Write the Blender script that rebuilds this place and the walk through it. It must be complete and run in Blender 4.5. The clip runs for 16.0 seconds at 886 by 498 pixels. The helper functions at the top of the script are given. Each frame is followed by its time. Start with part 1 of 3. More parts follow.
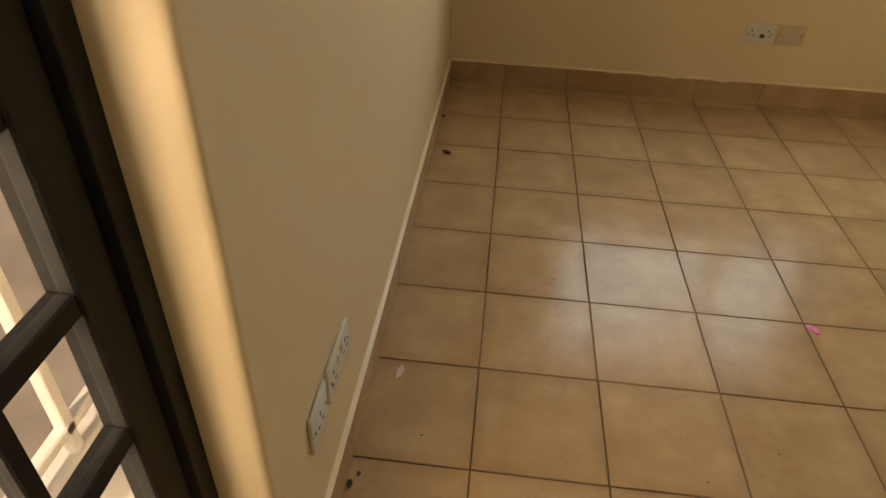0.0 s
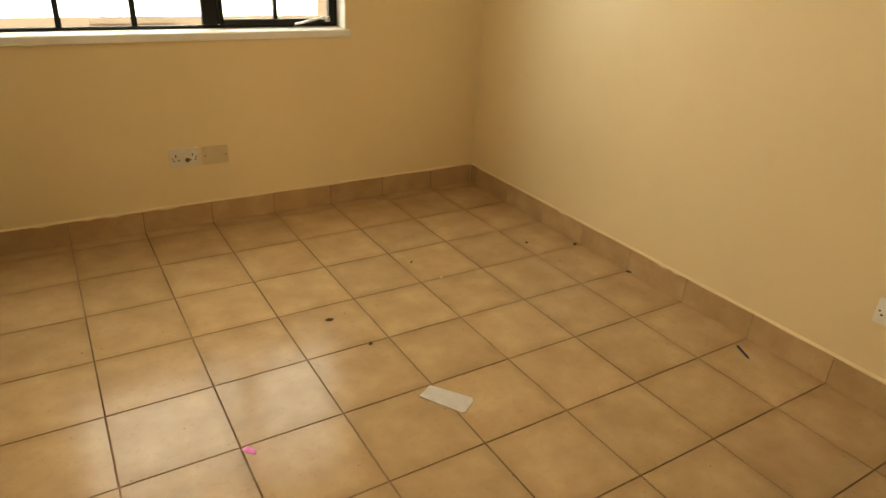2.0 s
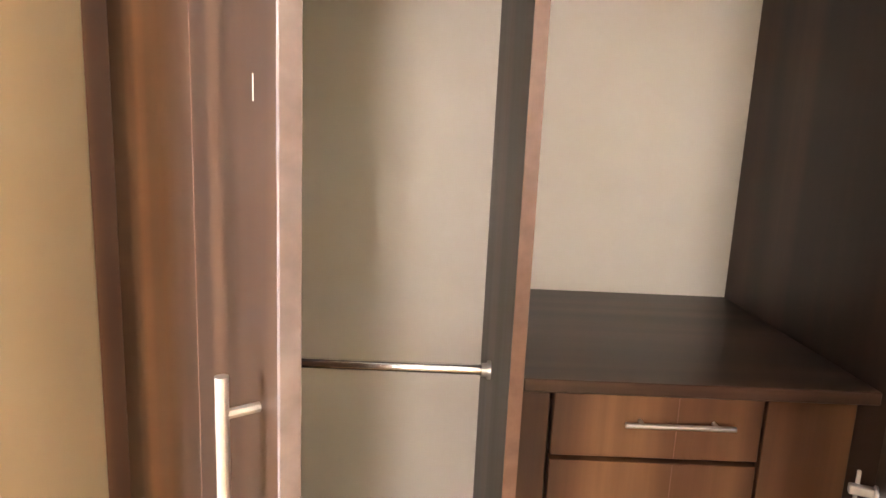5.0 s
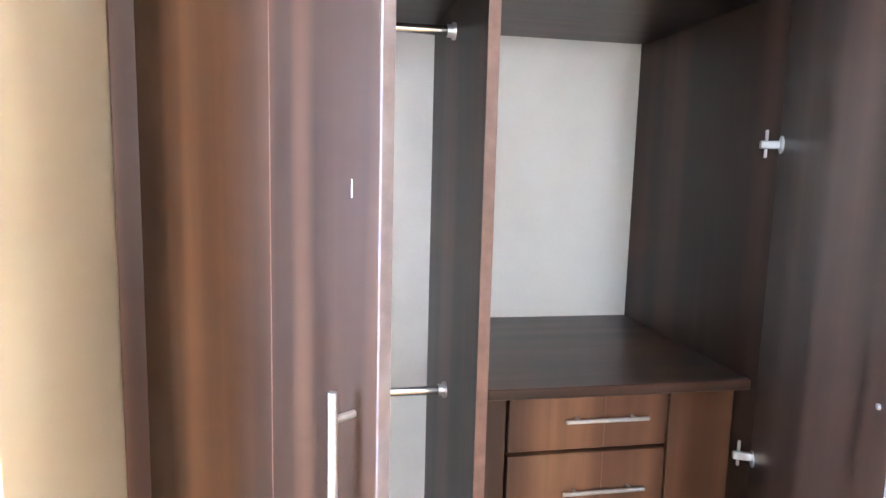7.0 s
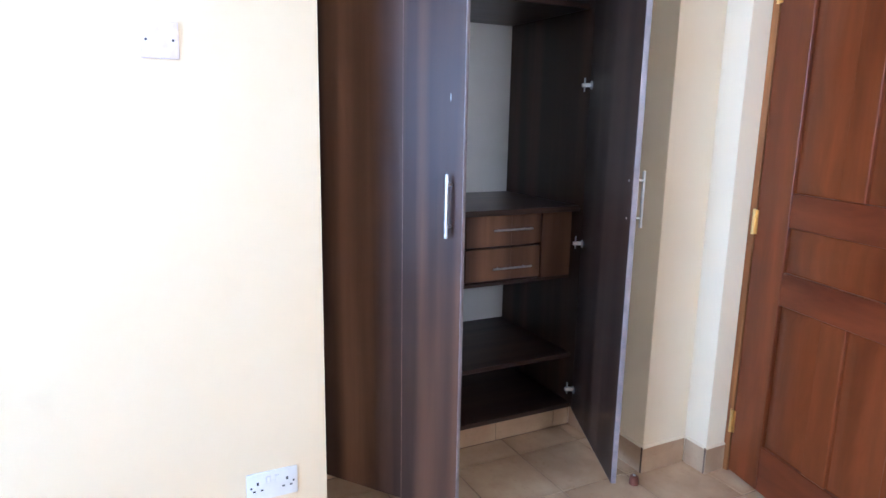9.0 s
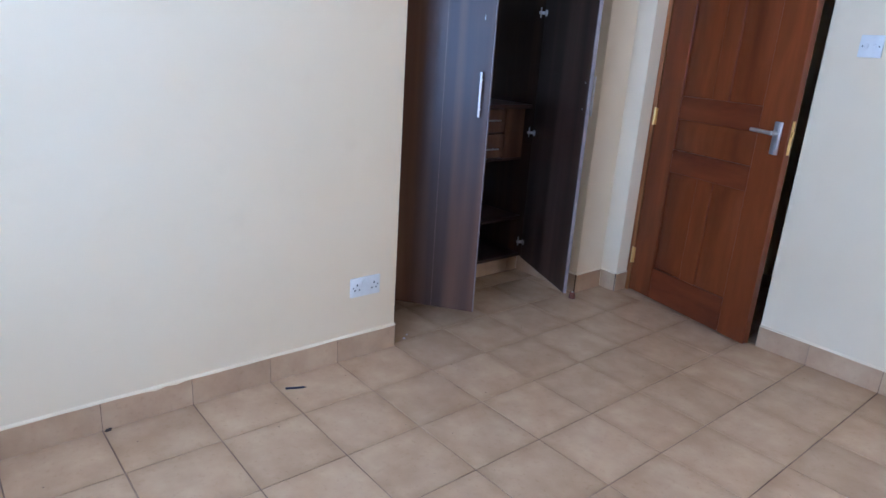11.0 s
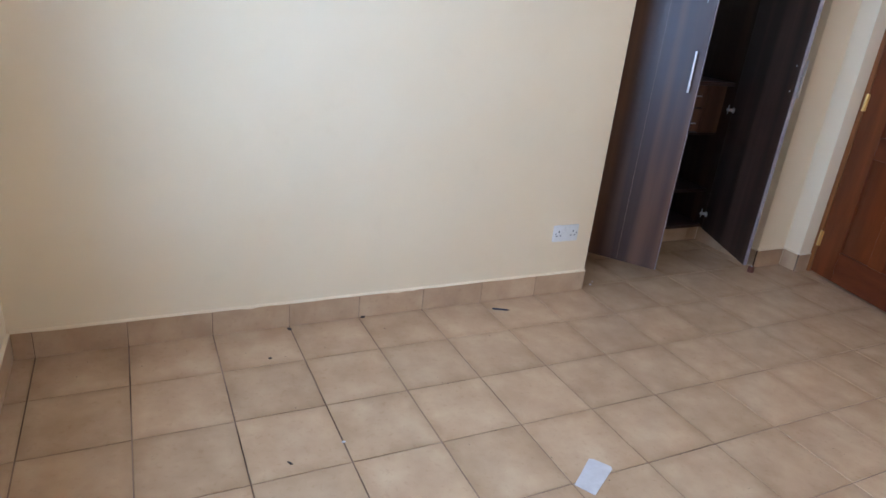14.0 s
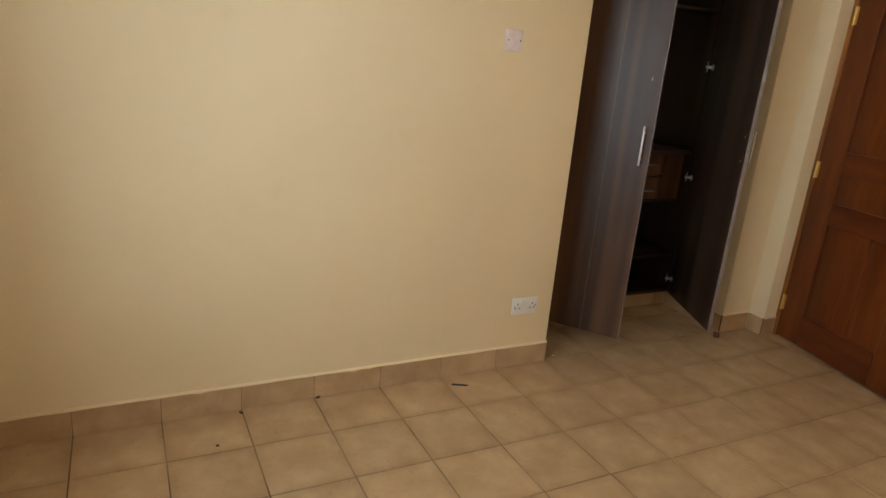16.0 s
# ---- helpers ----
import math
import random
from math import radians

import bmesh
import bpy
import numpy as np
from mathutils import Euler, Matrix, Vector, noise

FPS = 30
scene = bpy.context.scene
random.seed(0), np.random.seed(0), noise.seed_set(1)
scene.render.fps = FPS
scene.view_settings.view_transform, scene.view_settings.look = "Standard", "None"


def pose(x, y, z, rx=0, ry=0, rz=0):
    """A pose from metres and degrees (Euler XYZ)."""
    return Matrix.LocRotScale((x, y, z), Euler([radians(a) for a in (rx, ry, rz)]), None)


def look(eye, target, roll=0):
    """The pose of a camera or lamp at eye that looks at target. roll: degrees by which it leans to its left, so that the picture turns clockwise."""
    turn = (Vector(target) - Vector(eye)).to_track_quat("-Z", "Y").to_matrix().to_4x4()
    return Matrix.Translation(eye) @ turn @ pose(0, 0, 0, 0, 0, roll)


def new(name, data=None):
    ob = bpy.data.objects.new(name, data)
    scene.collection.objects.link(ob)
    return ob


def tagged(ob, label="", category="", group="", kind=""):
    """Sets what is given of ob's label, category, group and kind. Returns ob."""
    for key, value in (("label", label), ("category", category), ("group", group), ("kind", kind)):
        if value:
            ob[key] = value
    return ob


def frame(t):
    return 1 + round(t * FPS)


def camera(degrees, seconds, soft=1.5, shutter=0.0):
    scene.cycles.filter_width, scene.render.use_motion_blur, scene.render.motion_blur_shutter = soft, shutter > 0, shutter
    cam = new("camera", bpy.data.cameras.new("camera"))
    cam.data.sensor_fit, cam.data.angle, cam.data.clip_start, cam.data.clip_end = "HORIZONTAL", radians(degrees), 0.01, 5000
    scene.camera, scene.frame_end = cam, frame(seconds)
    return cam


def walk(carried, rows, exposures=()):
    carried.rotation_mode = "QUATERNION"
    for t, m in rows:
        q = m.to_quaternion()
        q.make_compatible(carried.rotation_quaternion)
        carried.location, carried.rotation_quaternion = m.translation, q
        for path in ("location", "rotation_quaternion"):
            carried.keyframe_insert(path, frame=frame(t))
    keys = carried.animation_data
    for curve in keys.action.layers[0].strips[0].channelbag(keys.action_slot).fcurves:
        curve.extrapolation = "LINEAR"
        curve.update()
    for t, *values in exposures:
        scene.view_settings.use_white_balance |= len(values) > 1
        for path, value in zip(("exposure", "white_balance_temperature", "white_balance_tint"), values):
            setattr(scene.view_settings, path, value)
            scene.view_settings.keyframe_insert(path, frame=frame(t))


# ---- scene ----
cam = camera(69.0, 16.0)
PATH = [
    (0, (-0.011, -1.459, 1.228), (-0.143, 0.142, 0.037), 2.6),
    (0.5, (0.077, -1.476, 1.207), (0.084, 0.186, 0.095), 3.5),
    (1, (0.221, -1.461, 1.238), (0.49, 0.246, 0.232), 4.4),
    (1.5, (0.431, -1.421, 1.27), (1.009, 0.251, 0.339), 3.9),
    (2, (0.628, -1.419, 1.277), (1.597, 0.105, 0.417), 3.1),
    (2.5, (0.785, -1.405, 1.286), (2.094, -0.128, 0.476), 2.1),
    (3, (0.83, -1.288, 1.262), (2.431, -0.333, 0.538), 2.5),
    (3.5, (1.122, -1.245, 1.274), (2.885, -0.587, 0.595), 2.0),
    (4, (1.481, -1.271, 1.305), (3.35, -0.904, 0.694), 2.9),
    (4.5, (1.858, -1.327, 1.371), (3.795, -1.218, 0.885), 2.9),
    (5, (2.171, -1.421, 1.412), (4.135, -1.445, 1.037), 2.6),
    (7.3, (1.851, -1.163, 1.468), (3.788, -1.576, 1.19), 1.4),
    (7.5, (1.747, -1.092, 1.47), (3.677, -1.53, 1.182), 1.4),
    (8, (1.462, -0.856, 1.427), (3.373, -1.357, 1.121), 1.5),
    (8.5, (1.218, -0.639, 1.412), (3.073, -1.308, 1.078), 1.2),
    (9, (0.96, -0.413, 1.372), (2.716, -1.288, 0.976), 1.0),
    (9.5, (0.870, -0.118, 1.319), (2.495, -1.187, 0.849), 1.2),
    (10, (0.783, 0.132, 1.335), (2.344, -1.009, 0.823), 1.5),
    (10.2, (0.734, 0.262, 1.326), (2.263, -0.916, 0.8), 1.8),
    (12.3, (0.274, 0.932, 1.312), (1.689, -0.287, 0.597), 4.6),
    (12.5, (0.239, 0.925, 1.322), (1.679, -0.255, 0.591), 4.0),
    (13, (0.254, 0.993, 1.33), (1.781, -0.054, 0.575), 4.8),
    (13.5, (0.295, 1.074, 1.338), (1.906, 0.162, 0.581), 5.8),
    (14, (0.316, 1.144, 1.362), (1.969, 0.297, 0.62), 6.0),
    (14.5, (0.328, 1.169, 1.395), (2.012, 0.348, 0.695), 5.9),
    (15, (0.32, 1.123, 1.44), (2.024, 0.312, 0.778), 5.6),
    (15.5, (0.288, 1.048, 1.456), (2.0, 0.209, 0.851), 4.9),
    (16, (0.268, 0.988, 1.473), (1.969, 0.112, 0.891), 4.9),
]
EXPOSURES = [(0.0, -0.62, 9800, 17), (0.5, -0.5, 12500, 17), (1.0, -0.15, 15000, 17), (2.0, -0.1, 14500, 17), (3.0, 0.0, 10800, 17), (3.5, 0.42, 8900, 18), (4.0, 0.78, 6600, 20), (4.5, 1.55, 6300, 24), (5.0, 2.7, 7300, 24), (5.5, 2.65, 6600, 19),
             (7.5, 3.15, 5200, 16), (8.0, 2.5, 5100, 17), (8.5, 1.7, 5000, 17), (9.0, 1.5, 4850, 19), (9.5, 1.1, 4750, 21), (10.0, 0.78, 4650, 21), (12.5, 0.46, 4900, 20), (13.0, 0.45, 4950, 20), (14.0, 0.45, 5200, 20), (15.0, -0.35, 6200, 19), (15.5, -0.30, 7200, 18), (16.0, -0.15, 8200, 18)]
walk(cam, [(t, look(eye, target, roll)) for t, eye, target, roll in PATH], EXPOSURES)

NORTH_W, WEST_W, JAMB_FILL_W = 55.0, 17.5, 110.0
WALL_A, WALL_B = (0.79, 0.632, 0.41), (0.82, 0.667, 0.445)
TILE_A, TILE_B = (0.46, 0.290, 0.158), (0.57, 0.384, 0.220)

# ---- world and light ----
world = bpy.data.worlds.new("world")
scene.world = world
world.use_nodes = True
wn, wl = world.node_tree.nodes, world.node_tree.links
sky = wn.new("ShaderNodeTexSky")
sky.sky_type, sky.sun_disc = "NISHITA", False
sky.sun_elevation, sky.sun_rotation = radians(57), radians(193)
wl.new(sky.outputs[0], wn["Background"].inputs[0])
wn["Background"].inputs[1].default_value = 0.14


def lamp(name, kind, energy, colour, m):
    data = bpy.data.lights.new(name, kind)
    data.energy, data.color = energy, colour
    ob = new(name, data)
    ob.matrix_world = m
    return data


sun = lamp("sun", "SUN", 5.0, (1.0, 0.94, 0.84), look((-1.15, -5.0, 8.0), (0, 0, 0)))
sun.angle = radians(0.5)
# skylight in the two openings
north_light = lamp("north_window_light", "AREA", NORTH_W, (0.56, 0.78, 1.0), look((1.185, 1.90, 1.45), (1.185, 0, 1.30)))
north_light.shape, north_light.size, north_light.size_y = "RECTANGLE", 1.46, 1.10
west_light = lamp("west_door_light", "AREA", WEST_W, (1.0, 0.93, 0.82), look((-0.66, -1.42, 1.68), (2.7, -1.0, 1.2)))
west_light.shape, west_light.size, west_light.size_y = "RECTANGLE", 0.62, 1.05
# added fill lamp, out of view outside, to brighten the glazed door's jamb
jamb_fill_light = lamp("jamb_fill_light", "AREA", JAMB_FILL_W, (1.0, 0.92, 0.80), look((-0.92, -2.45, 1.25), (-0.32, -0.98, 0.85)))
jamb_fill_light.shape, jamb_fill_light.size, jamb_fill_light.size_y = "RECTANGLE", 0.7, 1.9

# ---- materials ----


def mat(name):
    m = bpy.data.materials.new(name)
    m.use_nodes = True
    return m, m.node_tree.nodes, m.node_tree.links, m.node_tree.nodes["Principled BSDF"]


def noise_ramp(n, l, scale, stops, detail=4.0, stretch=(1, 1, 1), rough=0.55, coords="Object", offset=None):
    tc = n.new("ShaderNodeTexCoord")
    mp = n.new("ShaderNodeMapping")
    mp.inputs["Scale"].default_value = stretch
    src = tc.outputs[coords]
    l.new(src, mp.inputs["Vector"])
    if offset is not None:
        l.new(offset, mp.inputs["Location"])
    tx = n.new("ShaderNodeTexNoise")
    tx.inputs["Scale"].default_value, tx.inputs["Detail"].default_value = scale, detail
    tx.inputs["Roughness"].default_value = rough
    l.new(mp.outputs[0], tx.inputs["Vector"])
    rp = n.new("ShaderNodeValToRGB")
    rp.color_ramp.elements[0].position, rp.color_ramp.elements[0].color = stops[0][0], (*stops[0][1], 1)
    rp.color_ramp.elements[1].position, rp.color_ramp.elements[1].color = stops[-1][0], (*stops[-1][1], 1)
    for p, c in stops[1:-1]:
        rp.color_ramp.elements.new(p).color = (*c, 1)
    l.new(tx.outputs[0], rp.inputs[0])
    return tx, rp


def mix(n, l, kind, a, b, fac):
    mx = n.new("ShaderNodeMix")
    mx.data_type, mx.blend_type = "RGBA", kind
    for slot, v in ((0, fac), (6, a), (7, b)):
        if hasattr(v, "links"):
            l.new(v, mx.inputs[slot])
        else:
            mx.inputs[slot].default_value = v
    return mx.outputs[2]


def bump(n, l, p, height, strength, dist):
    b = n.new("ShaderNodeBump")
    b.inputs["Strength"].default_value, b.inputs["Distance"].default_value = strength, dist
    l.new(height, b.inputs["Height"])
    l.new(b.outputs[0], p.inputs["Normal"])


def grained(name, c1, c2, scale, rough, bump_strength=0.1, detail=4.0, stretch=(1, 1, 1), metal=0.0, dist=0.002, coat=0.0, lo=0.3, hi=0.7):
    m, n, l, p = mat(name)
    tx, rp = noise_ramp(n, l, scale, [(lo, c1), (hi, c2)], detail, stretch)
    l.new(rp.outputs[0], p.inputs["Base Color"])
    p.inputs["Roughness"].default_value, p.inputs["Metallic"].default_value = rough, metal
    p.inputs["Coat Weight"].default_value = coat
    if bump_strength:
        bump(n, l, p, tx.outputs[0], bump_strength, dist)
    return m


def paint_material():
    m, n, l, p = mat("cream_wall_paint")
    big, r1 = noise_ramp(n, l, 1.6, [(0.3, WALL_A), (0.7, WALL_B)], 5.0)
    scuff, r2 = noise_ramp(n, l, 9.0, [(0.60, (1, 1, 1)), (0.78, (0.93, 0.91, 0.88))], 6.0)
    l.new(mix(n, l, "MULTIPLY", r1.outputs[0], r2.outputs[0], 0.35), p.inputs["Base Color"])
    fine, r3 = noise_ramp(n, l, 160.0, [(0, (0, 0, 0)), (1, (1, 1, 1))], 3.0)
    # hand-floated plaster: slow waves under the roller stipple
    wave, r4 = noise_ramp(n, l, 3.5, [(0, (0, 0, 0)), (1, (1, 1, 1))], 3.0)
    slow = n.new("ShaderNodeBump")
    slow.inputs["Strength"].default_value, slow.inputs["Distance"].default_value = 0.35, 0.012
    l.new(wave.outputs[0], slow.inputs["Height"])
    bump(n, l, p, fine.outputs[0], 0.10, 0.0015)
    l.new(slow.outputs[0], p.inputs["Normal"].links[0].from_node.inputs["Normal"])
    p.inputs["Roughness"].default_value = 0.38
    p.inputs["Specular IOR Level"].default_value = 0.4
    return m


def tile_material(name, dark, light, rough_lo, rough_hi, rim_strength):
    m, n, l, p = mat(name)
    info = n.new("ShaderNodeObjectInfo")
    sc = n.new("ShaderNodeVectorMath")
    sc.operation = "SCALE"
    sc.inputs[0].default_value = (37.0, 53.0, 11.0)
    l.new(info.outputs["Random"], sc.inputs["Scale"])
    cloud, r1 = noise_ramp(n, l, 7.0, [(0.33, dark), (0.52, tuple((a + b) / 2 for a, b in zip(dark, light))), (0.68, light)], 6.0, offset=sc.outputs[0])
    tone = n.new("ShaderNodeMapRange")
    tone.inputs["To Min"].default_value, tone.inputs["To Max"].default_value = 0.94, 1.05
    l.new(info.outputs["Random"], tone.inputs["Value"])
    c = mix(n, l, "MULTIPLY", r1.outputs[0], tone.outputs[0], 1.0)
    speck, r2 = noise_ramp(n, l, 60.0, [(0.30, (0.80, 0.74, 0.68)), (0.42, (1, 1, 1))], 4.0, offset=sc.outputs[0])
    c = mix(n, l, "MULTIPLY", c, r2.outputs[0], 0.4)
    dirt, r3 = noise_ramp(n, l, 3.3, [(0.62, (1, 1, 1)), (0.82, (0.74, 0.66, 0.58))], 9.0, rough=0.7, offset=sc.outputs[0])
    c = mix(n, l, "MULTIPLY", c, r3.outputs[0], 0.5)
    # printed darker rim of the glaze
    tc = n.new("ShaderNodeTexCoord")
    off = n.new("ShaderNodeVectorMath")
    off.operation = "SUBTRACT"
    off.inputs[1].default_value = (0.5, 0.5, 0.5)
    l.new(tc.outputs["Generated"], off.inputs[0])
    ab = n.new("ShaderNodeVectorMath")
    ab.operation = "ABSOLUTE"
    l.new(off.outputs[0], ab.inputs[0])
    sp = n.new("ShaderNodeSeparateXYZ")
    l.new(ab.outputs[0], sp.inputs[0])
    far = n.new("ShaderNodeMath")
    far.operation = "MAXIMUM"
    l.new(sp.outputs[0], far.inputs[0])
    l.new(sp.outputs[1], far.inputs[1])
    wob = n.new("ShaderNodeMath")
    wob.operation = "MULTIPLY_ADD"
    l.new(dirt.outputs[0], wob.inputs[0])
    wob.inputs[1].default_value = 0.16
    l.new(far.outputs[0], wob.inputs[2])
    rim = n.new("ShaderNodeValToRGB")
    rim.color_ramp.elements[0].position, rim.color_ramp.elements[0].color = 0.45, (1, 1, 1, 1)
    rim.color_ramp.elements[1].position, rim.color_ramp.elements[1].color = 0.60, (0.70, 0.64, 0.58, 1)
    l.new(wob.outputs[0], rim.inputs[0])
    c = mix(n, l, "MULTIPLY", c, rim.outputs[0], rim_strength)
    l.new(c, p.inputs["Base Color"])
    rr = n.new("ShaderNodeMapRange")
    rr.inputs["To Min"].default_value, rr.inputs["To Max"].default_value = rough_lo, rough_hi
    l.new(dirt.outputs[0], rr.inputs["Value"])
    l.new(rr.outputs[0], p.inputs["Roughness"])
    p.inputs["Specular IOR Level"].default_value = 0.22
    bump(n, l, p, cloud.outputs[0], 0.05, 0.002)
    return m


def laminate_material(name, dark, mid, light, rough, axis_scale):
    m, n, l, p = mat(name)
    g1, r1 = noise_ramp(n, l, 1.0, [(0.38, dark), (0.52, mid), (0.70, light)], 2.0, axis_scale)
    fine = tuple(a * 11 for a in axis_scale)
    g2, r2 = noise_ramp(n, l, 1.0, [(0.30, (0.82, 0.80, 0.80)), (0.65, (1.06, 1.05, 1.04))], 4.0, fine)
    # slow figure that wanders across the grain
    g3, r3 = noise_ramp(n, l, 1.0, [(0.35, (0.78, 0.74, 0.72)), (0.62, (1.12, 1.10, 1.08))], 5.0, tuple(a * 2.6 if a > 1 else a * 4 for a in axis_scale), 0.6)
    g3.inputs["Distortion"].default_value = 0.6
    c = mix(n, l, "MULTIPLY", r1.outputs[0], r2.outputs[0], 0.4)
    l.new(mix(n, l, "MULTIPLY", c, r3.outputs[0], 0.8), p.inputs["Base Color"])
    rr = n.new("ShaderNodeMapRange")
    rr.inputs["To Min"].default_value, rr.inputs["To Max"].default_value = rough * 0.85, rough * 1.2
    l.new(g3.outputs[0], rr.inputs["Value"])
    l.new(rr.outputs[0], p.inputs["Roughness"])
    p.inputs["Specular IOR Level"].default_value = 0.36
    bump(n, l, p, g2.outputs[0], 0.06, 0.001)
    return m


def glass_material():
    m, n, l, p = mat("window_glass")
    p.inputs["Transmission Weight"].default_value = 1.0
    p.inputs["IOR"].default_value = 1.45
    tx, rp = noise_ramp(n, l, 12.0, [(0.5, (0.0, 0.0, 0.0)), (0.8, (0.10, 0.10, 0.10))], 5.0)
    l.new(rp.outputs[0], p.inputs["Roughness"])
    return m


PAINT = paint_material()
CEIL = grained("white_ceiling_paint", (0.78, 0.76, 0.72), (0.82, 0.80, 0.77), 2.0, 0.7)
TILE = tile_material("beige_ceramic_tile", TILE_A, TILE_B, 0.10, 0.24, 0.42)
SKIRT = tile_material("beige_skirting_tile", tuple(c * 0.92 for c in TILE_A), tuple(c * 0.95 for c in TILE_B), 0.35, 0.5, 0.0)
GROUT = grained("brown_grout", (0.085, 0.042, 0.020), (0.30, 0.19, 0.115), 2.3, 0.9, 0.3, detail=3.0, lo=0.38, hi=0.62)
WALNUT = laminate_material("walnut_laminate", (0.040, 0.018, 0.010), (0.118, 0.056, 0.030), (0.265, 0.136, 0.068), 0.42, (5.5, 5.5, 0.20))
# same walnut with grain across; interior shade is darkened into its colours
WALNUT_FLAT_SHADED = laminate_material("walnut_laminate_across_shaded", (0.024, 0.013, 0.009), (0.044, 0.024, 0.016), (0.075, 0.041, 0.028), 0.30, (14.0, 0.6, 14.0))
# darker copy of the walnut: shade inside the wardrobe put into the colour
WALNUT_SHADED = laminate_material("walnut_laminate_shaded", (0.026, 0.014, 0.009), (0.050, 0.026, 0.017), (0.100, 0.053, 0.034), 0.38, (7.0, 7.0, 0.25))
EDGE = grained("pvc_edge_band", (0.19, 0.15, 0.145), (0.27, 0.215, 0.205), 30.0, 0.35, 0.05)
EDGE_BROWN = grained("brown_edge_band", (0.13, 0.065, 0.045), (0.20, 0.105, 0.075), 30.0, 0.4, 0.05)
BOARD = grained("pale_back_board", (0.66, 0.63, 0.57), (0.72, 0.70, 0.65), 3.0, 0.5, 0.05)
CHROME = grained("polished_chrome", (0.75, 0.75, 0.76), (0.85, 0.85, 0.86), 40.0, 0.12, 0.0, metal=1.0)
STEEL = grained("brushed_steel", (0.62, 0.60, 0.58), (0.74, 0.72, 0.70), 60.0, 0.36, 0.03, metal=0.85)
BRASS = grained("brass", (0.75, 0.50, 0.18), (0.85, 0.60, 0.24), 60.0, 0.28, 0.03, metal=1.0)
MAHOGANY = laminate_material("varnished_mahogany", (0.125, 0.028, 0.007), (0.175, 0.042, 0.010), (0.225, 0.058, 0.015), 0.30, (5.0, 5.0, 0.5))
MAHOGANY_ACROSS = laminate_material("varnished_mahogany_across", (0.115, 0.025, 0.008), (0.155, 0.036, 0.011), (0.20, 0.050, 0.015), 0.30, (0.5, 5.0, 6.0))
FRAMEWOOD = laminate_material("varnished_frame_timber", (0.24, 0.085, 0.022), (0.34, 0.13, 0.035), (0.42, 0.17, 0.05), 0.32, (14.0, 14.0, 0.6))
BLACK = grained("black_steel_paint", (0.006, 0.006, 0.006), (0.014, 0.013, 0.012), 35.0, 0.55, 0.15)
BLACK.node_tree.nodes["Principled BSDF"].inputs["Specular IOR Level"].default_value = 0.25
PLASTIC = grained("white_plastic", (0.66, 0.62, 0.56), (0.74, 0.71, 0.66), 20.0, 0.3, 0.03)
PLASTIC_TAPE = grained("stained_white_plastic", (0.64, 0.48, 0.46), (0.76, 0.66, 0.64), 28.0, 0.4, 0.03)
SLOT = grained("dark_slot", (0.02, 0.018, 0.016), (0.05, 0.045, 0.04), 50.0, 0.6, 0.0)
RUST = grained("brown_stain", (0.10, 0.05, 0.03), (0.22, 0.13, 0.08), 60.0, 0.8, 0.1)
GLASS = glass_material()
PAPER = grained("white_paper", (0.54, 0.48, 0.44), (0.62, 0.57, 0.53), 30.0, 0.6, 0.05)
PINK = grained("pink_paper", (0.75, 0.10, 0.42), (0.85, 0.30, 0.55), 60.0, 0.7, 0.1)
PETAL = grained("pale_paper_scrap", (0.70, 0.55, 0.50), (0.80, 0.70, 0.66), 60.0, 0.7, 0.1)
CRUMB = grained("dark_debris", (0.025, 0.015, 0.010), (0.08, 0.05, 0.03), 90.0, 0.8, 0.3)
INK = grained("dark_blue_plastic", (0.008, 0.008, 0.018), (0.015, 0.015, 0.035), 40.0, 0.55, 0.0)
WOODRED = grained("red_brown_wood", (0.13, 0.035, 0.018), (0.20, 0.06, 0.03), 40.0, 0.5, 0.1)
CONCRETE = grained("pale_concrete", (0.64, 0.62, 0.58), (0.74, 0.72, 0.68), 3.0, 0.85, 0.2)
RENDERED = grained("pale_render", (0.74, 0.72, 0.68), (0.80, 0.78, 0.74), 2.0, 0.85, 0.2)
WHITE_SILL = grained("white_sill_paint", (0.76, 0.75, 0.72), (0.82, 0.81, 0.79), 10.0, 0.45, 0.05)

# ---- building helpers ----


def add_box(bm, lo, hi, bevel=0.0, seg=1, keep=None):
    """A box; keep(mid) picks the edges to round."""
    vs = [bm.verts.new((x, y, z)) for x in (lo[0], hi[0]) for y in (lo[1], hi[1]) for z in (lo[2], hi[2])]
    quads = ((0, 1, 3, 2), (4, 6, 7, 5), (0, 4, 5, 1), (2, 3, 7, 6), (0, 2, 6, 4), (1, 5, 7, 3))
    fs = [bm.faces.new([vs[i] for i in q]) for q in quads]
    if bevel:
        es = {e for f in fs for e in f.edges}
        if keep:
            es = {e for e in es if keep((e.verts[0].co + e.verts[1].co) / 2)}
        bmesh.ops.bevel(bm, geom=list(es), offset=bevel, segments=seg, affect="EDGES", profile=0.5)
    return vs


def add_tube(bm, a, b, radius, sides=12):
    a, b = Vector(a), Vector(b)
    turn = (b - a).to_track_quat("Z", "Y").to_matrix().to_4x4()
    m = Matrix.Translation((a + b) / 2) @ turn
    bmesh.ops.create_cone(bm, cap_ends=True, segments=sides, radius1=radius, radius2=radius, depth=(b - a).length, matrix=m)


def mesh_of(bm, name, material, smooth=True):
    bmesh.ops.recalc_face_normals(bm, faces=bm.faces)
    me = bpy.data.meshes.new(name)
    bm.to_mesh(me)
    bm.free()
    me.materials.append(material)
    if smooth:
        me.shade_smooth()
        me.set_sharp_from_angle(angle=radians(35))
    return me


BASE = {}


